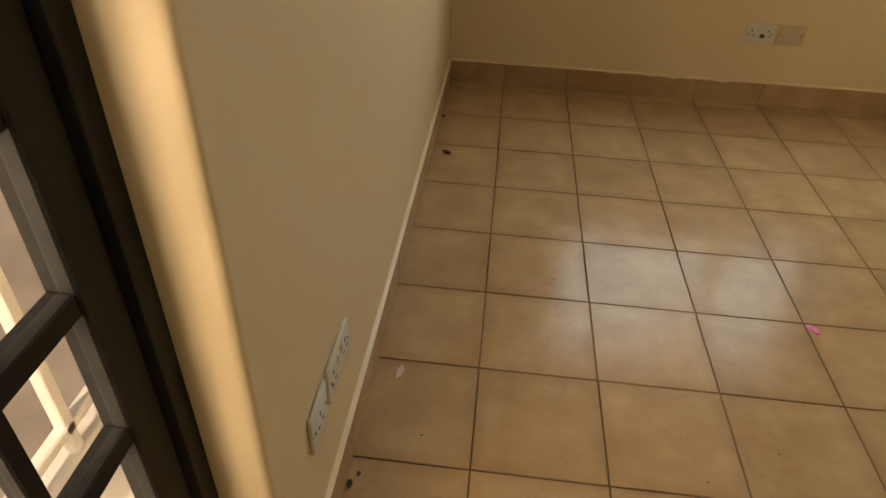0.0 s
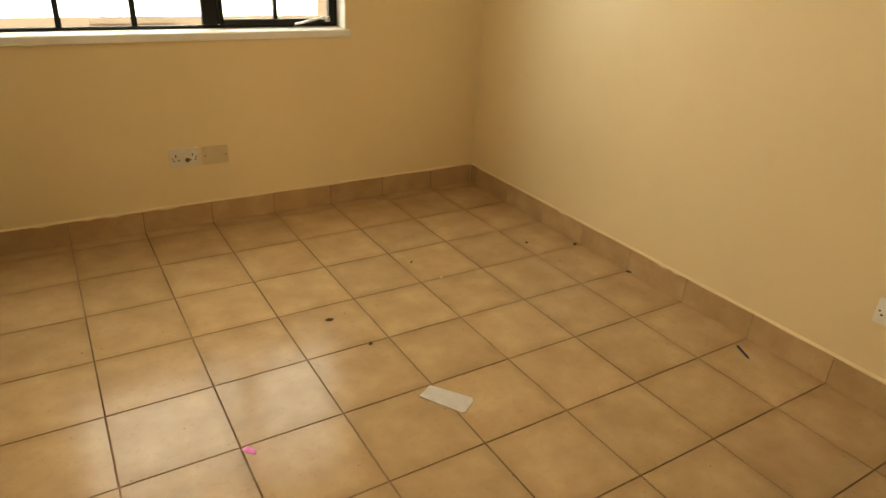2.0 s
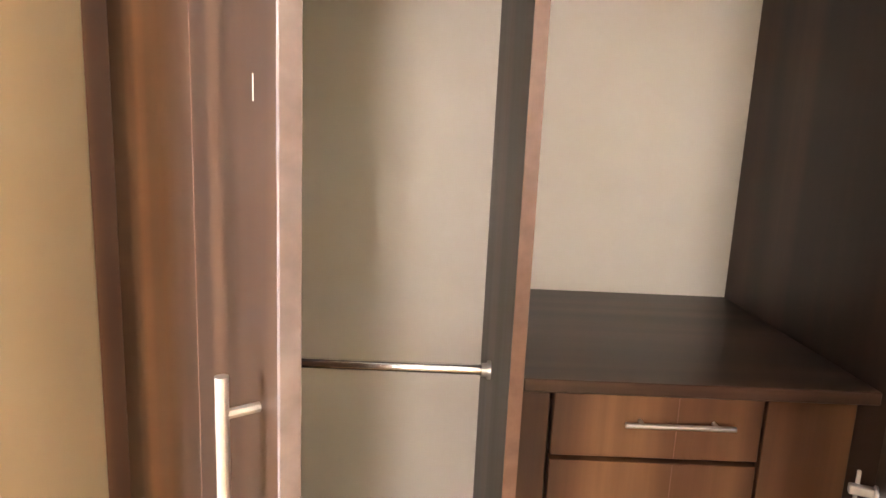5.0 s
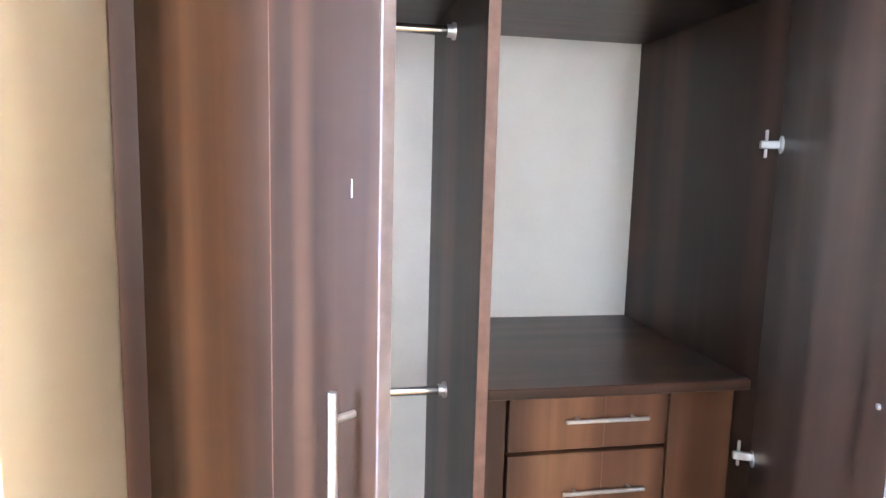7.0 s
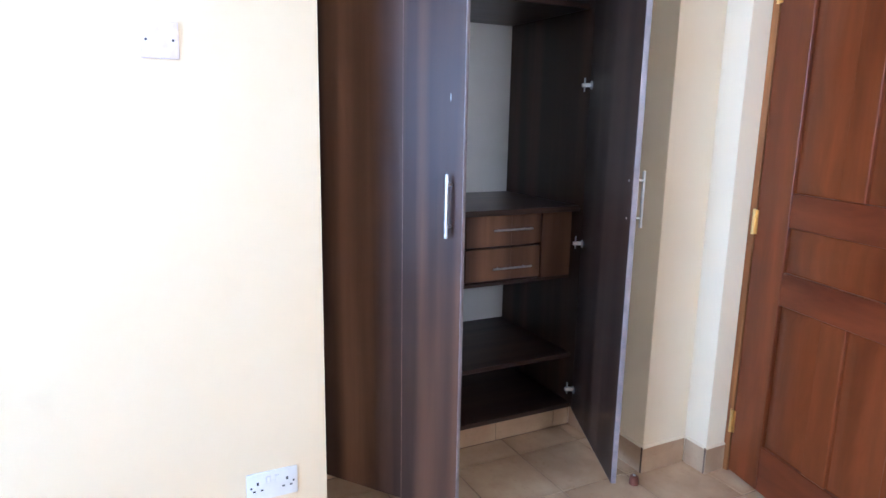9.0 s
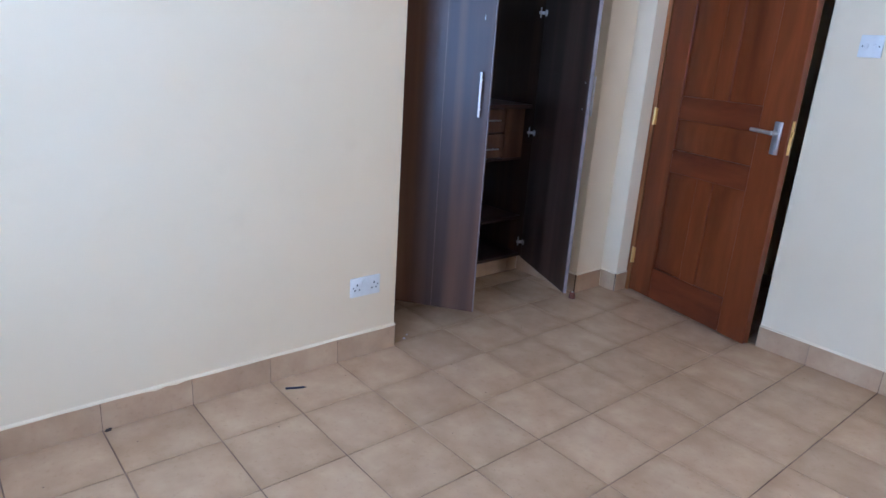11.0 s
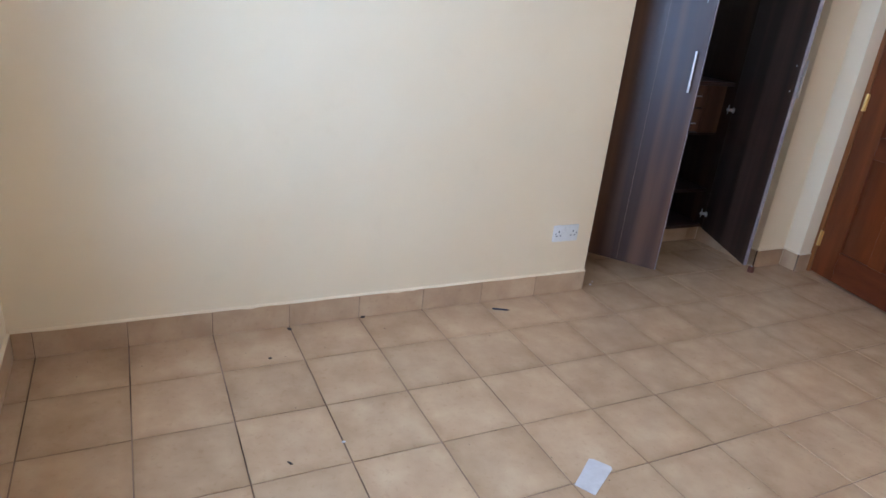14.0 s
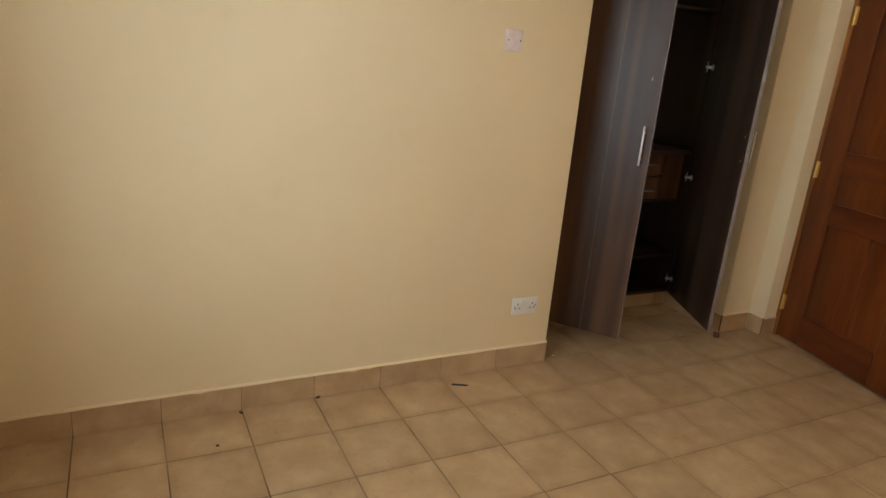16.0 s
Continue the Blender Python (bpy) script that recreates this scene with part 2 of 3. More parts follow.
def thing(name, at, label, category, group="", kind=""):
    ob = new(name)
    ob.location = at
    ob.empty_display_size = 0.05
    BASE[ob.name] = Vector(at)
    return tagged(ob, label, category, group, kind)


def part(name, bm, material, parent, label=""):
    """A mesh in world coordinates as a part of a thing or of a part."""
    ob = new(name, mesh_of(bm, name, material))
    ob.parent = parent
    ob.matrix_parent_inverse = Matrix.Translation(-BASE.get(parent.name, Vector((0, 0, 0))))
    return tagged(ob, label)


def solid(name, bm, material, label, category, kind="", group=""):
    ob = new(name, mesh_of(bm, name, material))
    return tagged(ob, label, category, group, kind)


def boxes(*specs, bevel=0.0, seg=1):
    bm = bmesh.new()
    for lo, hi in specs:
        add_box(bm, lo, hi, bevel, seg)
    return bm


# ---- the room: x from the balcony wall, y towards the window ----
X0, X1, Y0, Y1 = -0.271, 2.706, -2.415, 1.590
NICHE_N, NICHE_S, BACK, TOP = -0.903, -2.188, 3.77, 2.62
PITCH = 0.303

bm = boxes(((-0.43, -2.62, -0.16), (4.0, 1.8, -0.003)), ((0.6, -3.75, -0.16), (3.4, -2.62, -0.003)))
floor = solid("floor", bm, GROUT, "beige ceramic tiled floor with dark grout and scattered debris", "floor", "structure")

bm = bmesh.new()
add_box(bm, (X1, NICHE_N, -0.02), (X1 + 0.15, Y1 + 0.2, TOP), 0.004, 2, lambda c: c.x < X1 + 0.01 and c.y < NICHE_N + 0.01)
add_box(bm, (X1 + 0.15, NICHE_N, -0.02), (4.0, NICHE_N + 0.15, TOP))
add_box(bm, (BACK, NICHE_S, -0.02), (4.0, NICHE_N, TOP))
wall_east = solid("wall_east", bm, PAINT, "cream painted plaster wall ending at the wardrobe recess", "wall", "structure")

WX0, WX1, WZ0, WZ1 = 0.447, 1.923, 0.867, 2.02
bm = boxes(((X0 - 0.2, Y1, -0.02), (WX0, Y1 + 0.2, TOP)), ((WX1, Y1, -0.02), (X1, Y1 + 0.2, TOP)),
           ((WX0, Y1, -0.02), (WX1, Y1 + 0.2, WZ0)), ((WX0, Y1, WZ1), (WX1, Y1 + 0.2, TOP)))
wall_north = solid("wall_north", bm, PAINT, "cream painted plaster wall below and around the window", "wall", "structure")

DY0, DY1, DZ1 = -1.62, -0.975, 2.30
bm = bmesh.new()
add_box(bm, (X0 - 0.15, DY1, -0.02), (X0, Y1, TOP), 0.012, 3, lambda c: c.x > X0 - 0.01 and c.y < DY1 + 0.01)
add_box(bm, (X0 - 0.15, Y0 - 0.2, -0.02), (X0, DY0, TOP), 0.012, 3, lambda c: c.x > X0 - 0.01 and c.y > DY0 - 0.01)
add_box(bm, (X0 - 0.15, DY0, DZ1), (X0, DY1, TOP))
wall_west = solid("wall_west", bm, PAINT, "cream painted plaster wall with rounded reveal at the glazed door", "wall", "structure")

OX0, OX1, OZ1 = 1.75, 2.60, 2.08
bm = bmesh.new()
add_box(bm, (X0, Y0 - 0.2, -0.02), (OX0, Y0, TOP), 0.004, 2, lambda c: c.x > OX0 - 0.01 and c.y > Y0 - 0.01)
add_box(bm, (OX0, Y0 - 0.2, OZ1), (OX1, Y0, TOP))
add_box(bm, (OX1, Y0 - 0.2, -0.02), (2.710, Y0, TOP), 0.004, 2, lambda c: c.x < OX1 + 0.01 and c.y > Y0 - 0.01)
add_box(bm, (2.710, Y0 - 0.2, -0.02), (4.0, NICHE_S, TOP), 0.005, 2, lambda c: c.x < 2.72 and c.y > NICHE_S - 0.01)
wall_south = solid("wall_south", bm, PAINT, "cream painted plaster wall stepping back around the wooden door", "wall", "structure")

bm = boxes(((X0 - 0.15, -3.75, TOP), (4.0, Y1 + 0.2, TOP + 0.18)))
ceiling = solid("ceiling", bm, CEIL, "plain white painted ceiling slab", "ceiling", "structure")

# dark passage behind the wooden door
bm = boxes(((0.6, -3.75, -0.003), (3.4, -3.6, TOP)), ((0.6, -3.6, -0.003), (0.75, Y0 - 0.2, TOP)), ((3.25, -3.6, -0.003), (3.4, Y0 - 0.2, TOP)))
solid("wall_passage", bm, PAINT, "plain walls of the unlit passage behind the door", "wall", "structure")

# ---- window ----


def steel_window():
    w = thing("window_1", (1.185, Y1 + 0.12, WZ0), "black steel casement window with small panes and white sill", "window", kind="structure")
    y0, y1 = Y1 + 0.10, Y1 + 0.13
    z0, z1 = WZ0 + 0.012, WZ1
    part("window_frame", boxes(((WX0, y0, z0), (WX0 + 0.022, y1, z1)), ((WX1 - 0.022, y0, z0), (WX1, y1, z1)),
                               ((WX0 + 0.022, y0, z0), (WX1 - 0.022, y1, z0 + 0.012)), ((WX0 + 0.022, y0, z1 - 0.025), (WX1 - 0.022, y1, z1)), bevel=0.002), BLACK, w)
    for x in (0.727, 1.008):
        part("glazing_bar", boxes(((x - 0.011, y0 + 0.004, z0 + 0.012), (x + 0.011, y1 - 0.004, z1 - 0.025)), bevel=0.002), BLACK, w)
    part("mullion", boxes(((1.285, y0 - 0.004, z0 + 0.0125), (1.352, y1 + 0.004, z1 - 0.0255)), bevel=0.003), BLACK, w)
    # opening casement with its own frame
    c0, c1 = 1.354, WX1 - 0.024
    casement = part("casement", boxes(((c0, y0 - 0.012, z0 + 0.014), (c0 + 0.02, y1 - 0.008, z1 - 0.028)), ((c1 - 0.025, y0 - 0.012, z0 + 0.014), (c1, y1 - 0.008, z1 - 0.028)),
                                      ((c0 + 0.02, y0 - 0.012, z0 + 0.014), (c1 - 0.025, y1 - 0.008, z0 + 0.036)), ((c0 + 0.02, y0 - 0.012, z1 - 0.05), (c1 - 0.025, y1 - 0.008, z1 - 0.028)), bevel=0.002), BLACK, w)
    part("glazing_bar", boxes(((1.605, y0 - 0.006, z0 + 0.036), (1.622, y1 - 0.012, z1 - 0.05)), bevel=0.002), BLACK, casement)
    for z in (1.25, 1.62):
        part("glazing_bar", boxes(((WX0 + 0.022, y0 + 0.006, z - 0.010), (1.285, y1 - 0.006, z + 0.010)), bevel=0.002), BLACK, w)
        part("glazing_bar", boxes(((c0 + 0.02, y0 - 0.004, z - 0.009), (c1 - 0.025, y1 - 0.014, z + 0.009)), bevel=0.002), BLACK, casement)
    for a, b in ((WX0 + 0.02, 0.722), (0.732, 1.003), (1.013, 1.286), (c0 + 0.012, c1 - 0.012)):
        g = part("pane", boxes(((a, y0 + 0.013, z0 + 0.010), (b, y0 + 0.017, z1 - 0.026))), GLASS, w)
        g.visible_shadow = False
    bm = bmesh.new()
    add_tube(bm, (1.69, y0 - 0.045, z0 + 0.016), (1.83, y0 - 0.020, z0 + 0.040), 0.006, 8)
    add_tube(bm, (1.83, y0 - 0.020, z0 + 0.040), (1.862, y0 - 0.016, z0 + 0.036), 0.008, 8)
    add_box(bm, (1.85, y0 - 0.022, z0 + 0.022), (1.875, y0 - 0.010, z0 + 0.044), 0.002)
    part("casement_stay", bm, STEEL, w, "grey metal casement stay")
    part("window_sill", boxes(((WX0 - 0.03, Y1 - 0.012, WZ0 - 0.026), (WX1 + 0.02, Y1 + 0.002, WZ0 + 0.008)), ((WX0, Y1 + 0.002, WZ0), (WX1, Y1 + 0.2, WZ0 + 0.010)), bevel=0.003), WHITE_SILL, w, "white painted sill with rounded nosing")
    return w


steel_window()

# white painted linings of the window's sides
bm = boxes(((WX0 - 0.0005, Y1 + 0.004, WZ0 + 0.011), (WX0 + 0.004, Y1 + 0.10, WZ1)), ((WX1 - 0.004, Y1 + 0.004, WZ0 + 0.011), (WX1 + 0.0005, Y1 + 0.10, WZ1)))
solid("trim", bm, WHITE_SILL, "white painted window reveal lining", "trim", "structure")

# ---- glazed steel door to the balcony ----


def steel_door():
    d = thing("door_1", (-0.37, -1.30, 0.0), "black steel glazed balcony door with square panes, closed", "door", kind="structure")
    xa, xb = -0.405, -0.348
    part("door_frame", boxes(((xa, DY1 - 0.035, 0.0), (xb, DY1, DZ1)), ((xa, DY0, 0.0), (xb, DY0 + 0.035, DZ1)), ((xa, DY0 + 0.035, DZ1 - 0.035), (xb, DY1 - 0.035, DZ1)), bevel=0.004, seg=2), BLACK, d)
    y0, y1 = DY0 + 0.037, DY1 - 0.037
    leaf = part("leaf", boxes(((-0.395, y1 - 0.056, 0.012), (-0.36, y1, DZ1 - 0.037)), ((-0.395, y0, 0.012), (-0.36, y0 + 0.056, DZ1 - 0.037)),
                              ((-0.395, y0 + 0.056, 0.012), (-0.36, y1 - 0.056, 0.07)), ((-0.395, y0 + 0.056, DZ1 - 0.095), (-0.36, y1 - 0.056, DZ1 - 0.037)), bevel=0.003), BLACK, d)
    z = 0.292
    while z < 2.1:
        part("rail", boxes(((-0.392, y0 + 0.056, z - 0.013), (-0.363, y1 - 0.056, z + 0.013)), bevel=0.002), BLACK, leaf)
        z += 0.182
    for k in (1, 2, 3):
        y = y1 - 0.056 - k * (y1 - y0 - 0.112) / 4
        part("bar", boxes(((-0.389, y - 0.010, 0.07), (-0.366, y + 0.010, DZ1 - 0.095)), bevel=0.002), BLACK, leaf)
    g = part("pane", boxes(((-0.380, y0 + 0.05, 0.065), (-0.376, y1 - 0.05, DZ1 - 0.09))), GLASS, leaf, "dusty clear glass")
    g.visible_shadow = False
    return d


steel_door()

# ---- wooden door, ajar ----
HINGE = Vector((2.566, -2.51, 0.0))
AJAR = math.atan2(0.170, 0.766)
DOOR_M = Matrix.Translation(HINGE) @ Matrix.Rotation(-AJAR, 4, "Z")   # leaf runs along -x, its face towards +y


def door_part(name, specs, material, parent, bevel=0.0, seg=1, label=""):
    b = boxes(*specs, bevel=bevel, seg=seg)
    b.transform(DOOR_M)
    return part(name, b, material, parent, label)


def wooden_door():
    d = thing("door_2", HINGE, "reddish-brown varnished panelled wooden door standing slightly ajar", "door", kind="structure")
    w, h, th = 0.800, 2.025, 0.042
    b0 = 0.012
    cols = ((0.158, 0.350), (0.448, 0.642))
    door_part("stile", [((-cols[0][0], -th, b0), (0, 0, h))], MAHOGANY, d, 0.003)
    door_part("stile", [((-w, -th, b0), (-cols[1][1], 0, h))], MAHOGANY, d, 0.003)
    rows = ((0.19, 0.74), (0.86, 1.02), (1.14, 1.88))
    x0, x1 = -cols[1][1] + 0.0005, -cols[0][0] - 0.0005
    for za, zb in ((b0, 0.19), (0.74, 0.86), (1.02, 1.14), (1.88, h)):
        door_part("rail", [((x0, -th + 0.001, za), (x1, -0.001, zb))], MAHOGANY_ACROSS, d, 0.003)
    for za, zb in (rows[0], rows[2]):
        door_part("mullion", [((-cols[1][0], -th + 0.001, za), (-cols[0][1], -0.001, zb))], MAHOGANY, d, 0.003)

    def field(xa, xb, za, zb, arch):
        b = bmesh.new()
        add_box(b, (xa, -th + 0.010, za), (xb, -0.016, zb))
        m_ = 0.040
        outer = [(xa + 0.004, za + 0.004), (xb - 0.004, za + 0.004)]
        inner = [(xa + m_, za + m_), (xb - m_, za + m_)]
        for k in range(9):
            s = k / 8
            rise = arch * math.sin(math.pi * s)
            outer.append((xb - 0.004 + (xa - xb + 0.008) * s, zb - 0.004))
            inner.append((xb - m_ + (xa - xb + 2 * m_) * s, zb - m_ - arch + rise))
        vo = [b.verts.new((x, -0.0155, z)) for x, z in outer]
        vi = [b.verts.new((x, -0.004, z)) for x, z in inner]
        n_ = len(vo)
        for k in range(n_):
            b.faces.new((vo[k], vo[(k + 1) % n_], vi[(k + 1) % n_], vi[k]))
        b.faces.new(vi)
        b.transform(DOOR_M)
        part("panel", b, MAHOGANY, d)

    for xa, xb in ((-cols[1][1], -cols[1][0]), (-cols[0][1], -cols[0][0])):
        field(xa, xb, *rows[0], 0.012)
        field(xa, xb, *rows[2], 0.03)
    field(-cols[1][1], -cols[0][0], *rows[1], 0.0)

    b = bmesh.new()
    add_box(b, (-0.767, 0.0, 0.935), (-0.727, 0.009, 1.082), 0.004, 2)
    add_tube(b, (-0.747, 0.008, 1.032), (-0.747, 0.05, 1.032), 0.010)
    add_tube(b, (-0.750, 0.048, 1.032), (-0.640, 0.046, 1.036), 0.0085)
    add_tube(b, (-0.747, 0.006, 0.968), (-0.747, 0.011, 0.968), 0.008)
    b.transform(DOOR_M)
    part("door_handle", b, STEEL, d, "satin chrome lever handle")
    b = boxes(((-w - 0.002, -0.030, 0.94), (-w + 0.001, -0.012, 1.09)), ((-w - 0.009, -0.026, 1.02), (-w - 0.001, -0.014, 1.045)))
    b.transform(DOOR_M)
    part("latch", b, BRASS, d, "brass latch plate")
    for za in (0.172, 0.970, 1.785):
        b = bmesh.new()
        add_tube(b, (0.004, 0.006, za), (0.004, 0.006, za + 0.094), 0.0065)
        add_box(b, (-0.012, 0.0005, za + 0.002), (0.004, 0.003, za + 0.092))
        b.transform(DOOR_M)
        part("hinge", b, BRASS, d, "brass butt hinge")
    fr = part("door_frame", boxes(((2.572, -2.62, -0.003), (2.5995, -2.513, 2.05)), ((1.7505, -2.62, -0.003), (1.779, -2.513, 2.05)), ((1.7505, -2.62, 2.05), (2.5995, -2.513, 2.0795)), bevel=0.002), FRAMEWOOD, d, "orange-brown varnished timber frame")
    return d


wooden_door()

# ---- built-in wardrobe ----
WF = 3.13
ZB, ZT = 0.100, 2.20


def bar_handle(name, a, b, out, parent, radius=0.0055, inset=0.032, reach=0.030):
    """A bar from a to b held off its face by two posts."""
    a, b, out = Vector(a), Vector(b), Vector(out).normalized()
    bm = bmesh.new()
    add_tube(bm, a + out * reach, b + out * reach, radius)
    along = (b - a).normalized()
    for p in (a + along * inset, b - along * inset):
        add_tube(bm, p, p + out * reach, radius * 0.8, 8)
    return part(name, bm, STEEL, parent, "brushed steel bar handle")


def wardrobe():
    w = thing("wardrobe", (3.45, -1.55, 0.0), "dark walnut laminate built-in wardrobe with both doors open", "wardrobe")
    yl, yr = NICHE_N - 0.003, NICHE_S + 0.003
    part("side_panel", boxes(((WF, yl - 0.066, ZB), (WF + 0.02, yl, ZT)), ((WF + 0.02, yl - 0.020, ZB), (3.755, yl, ZT)), bevel=0.001), WALNUT, w)
    part("side_panel", boxes(((WF + 0.002, yr, ZB), (3.755, yr + 0.026, ZT)), bevel=0.001), WALNUT_SHADED, w)
    part("partition", boxes(((WF + 0.03, -1.573, ZB + 0.0205), (3.752, -1.551, ZT - 0.02)), bevel=0.001), WALNUT_SHADED, w)
    part("edge_band", boxes(((WF + 0.0265, -1.5735, ZB + 0.021), (WF + 0.0298, -1.5505, ZT - 0.02))), EDGE_BROWN, w)
    part("back_panel", boxes(((3.752, yr, ZB), (3.764, yl, ZT))), BOARD, w, "pale grey-cream back board")
    part("base_panel", boxes(((WF + 0.012, yr + 0.0265, ZB), (3.752, yl - 0.0205, ZB + 0.02)), bevel=0.001), WALNUT_FLAT_SHADED, w)
    part("top_panel", boxes(((WF + 0.002, yr + 0.0265, ZT - 0.02), (3.752, yl - 0.0205, ZT)), bevel=0.001), WALNUT_FLAT_SHADED, w)
    part("shelf", boxes(((WF + 0.03, yr + 0.027, 0.335), (3.751, -1.5735, 0.353)), bevel=0.001), WALNUT_FLAT_SHADED, w)
    part("shelf", boxes(((WF + 0.03, yr + 0.027, 1.818), (3.751, -1.5735, 1.838)), bevel=0.001), WALNUT_FLAT_SHADED, w)
    part("shelf", boxes(((WF + 0.03, -1.5505, 1.83), (3.751, yl - 0.0205, 1.85)), bevel=0.001), WALNUT_FLAT_SHADED, w)
    part("drawer_top", boxes(((WF + 0.022, yr + 0.027, 0.995), (3.751, -1.5735, 1.018)), bevel=0.002), WALNUT_FLAT_SHADED, w)
    part("drawer_stile", boxes(((3.205, -1.628, 0.705), (3.225, -1.5735, 0.9945)), bevel=0.001), WALNUT, w)
    part("drawer_stile", boxes(((3.205, yr + 0.027, 0.705), (3.225, -2.004, 0.9945)), bevel=0.001), WALNUT, w)
    part("drawer_bottom", boxes(((3.207, yr + 0.027, 0.690), (3.65, -1.5735, 0.7045)), bevel=0.001), WALNUT_FLAT_SHADED, w)
    # solid near-black block behind the fronts, so the gaps read as shaded
    part("drawer_gap_shade", boxes(((3.255, -2.003, 0.706), (3.64, -1.629, 0.993))), SLOT, w, "dark block standing for shade in the drawer gaps")
    for za, zb in ((0.857, 0.986), (0.712, 0.848)):
        dr = part("drawer", boxes(((3.208, -2.000, za), (3.232, -1.636, zb)), bevel=0.0015), WALNUT, w)
        zc = 0.927 if za > 0.8 else 0.765
        bar_handle("handle", (3.208, -1.945, zc), (3.208, -1.757, zc), (-1, 0, 0), dr, 0.0045, 0.03, 0.020)
        part("grain_line", boxes(((3.2076, -1.853, za + 0.002), (3.2082, -1.8515, zb - 0.002))), EDGE_BROWN, dr, "thin pale line in the wood grain")
    for z in (0.912, 1.762):
        bm = bmesh.new()
        add_tube(bm, (3.455, -1.548, z), (3.455, yl - 0.021, z), 0.0115, 16)
        rail = part("hanging_rail", bm, CHROME, w, "polished chrome hanging rail")
        bm = bmesh.new()
        add_tube(bm, (3.455, -1.5482, z), (3.455, -1.541, z), 0.020, 16)
        add_tube(bm, (3.455, -1.541, z), (3.455, -1.529, z), 0.0145, 16)
        part("rail_socket", bm, STEEL, rail)

    def leaf(pivot, angle, side, lw, board, label):
        """side -1: hinged at the window end; +1: hinged at the door end. Built shut, along side*y, then swung."""
        lt, z0, z1 = 0.018, 0.100, 2.12
        m = Matrix.Translation((pivot[0], pivot[1], 0)) @ Matrix.Rotation(angle, 4, "Z")

        def spec(xa, xb, ya, yb, za, zb):
            y = sorted((side * ya, side * yb))
            return ((xa, y[0], za), (xb, y[1], zb))

        b = boxes(spec(-lt, 0, 0, lw, z0, z1), bevel=0.001)
        b.transform(m)
        ob = part("leaf", b, board, w, label)
        b = boxes(spec(-lt - 0.0004, 0.0004, lw, lw + 0.0035, z0, z1), bevel=0.001)
        b.transform(m)
        part("edge_band", b, EDGE, ob, "pale glossy edge band")
        yh = side * (lw - 0.037)
        a_, b_ = m @ Vector((-lt, yh, 1.024)), m @ Vector((-lt, yh, 1.214))
        bar_handle("handle", a_, b_, m.to_3x3() @ Vector((-1, 0, 0)), ob)
        for z in (1.056, 1.182):
            b = bmesh.new()
            add_tube(b, (0, yh, z), (0.003, yh, z), 0.004, 8)
            b.transform(m)
            part("screw_head", b, STEEL, ob)
        for z in (0.20, 0.862, 1.516):
            b = bmesh.new()
            add_tube(b, (0.0005, side * 0.024, z), (0.003, side * 0.024, z), 0.0175, 16)
            add_box(b, (0.002, min(side * 0.006, side * 0.020), z - 0.008), (0.038, max(side * 0.006, side * 0.020), z + 0.008), 0.002)
            add_box(b, (0.022, min(side * 0.002, side * 0.008), z - 0.026), (0.028, max(side * 0.002, side * 0.008), z + 0.030), 0.001)
            b.transform(m)
            part("hinge", b, STEEL, ob, "nickel concealed hinge")
        return ob

    left = leaf((3.125, -0.965), -math.atan2(0.477, 0.351), -1, 0.600, WALNUT, "walnut laminate leaf standing half open")
    # this leaf takes the shaded walnut, its inner face being painted darker
    leaf((3.125, -2.151), math.atan2(0.556, 0.248), 1, 0.608, WALNUT_SHADED, "walnut laminate leaf standing wide open")
    b = boxes(((-0.0186, -0.5572, 1.424), (-0.0181, -0.5558, 1.444)))
    b.transform(Matrix.Translation((3.125, -0.965, 0)) @ Matrix.Rotation(-math.atan2(0.477, 0.351), 4, "Z"))
    m_ = Matrix.Translation((3.125, -0.965, 0)) @ Matrix.Rotation(-math.atan2(0.477, 0.351), 4, "Z")
    part("chip", b, BOARD, left, "small pale chip in the laminate")
    for y, half in ((-0.395, 0.0007),):
        b = boxes(((-0.0184, y - half, 0.102), (-0.0179, y + half, 2.118)))
        b.transform(m_)
        part("grain_line", b, EDGE_BROWN, left, "thin pale line in the wood grain")
    return w


wardrobe()

# bulkhead above the wardrobe
solid("wall_bulkhead", boxes(((WF, NICHE_S + 0.001, ZT + 0.002), (WF + 0.12, NICHE_N - 0.001, TOP - 0.001))), PAINT, "cream plaster bulkhead above the wardrobe", "wall", "structure")

# ---- sockets and plates ----


def plate_frame(at, normal):
    n_ = Vector(normal)
    right = Vector((0, 0, 1)).cross(n_)
    m = Matrix.Identity(4)
    m.col[0][:3], m.col[1][:3], m.col[2][:3], m.col[3][:3] = right, (0, 0, 1), n_, at
    return m


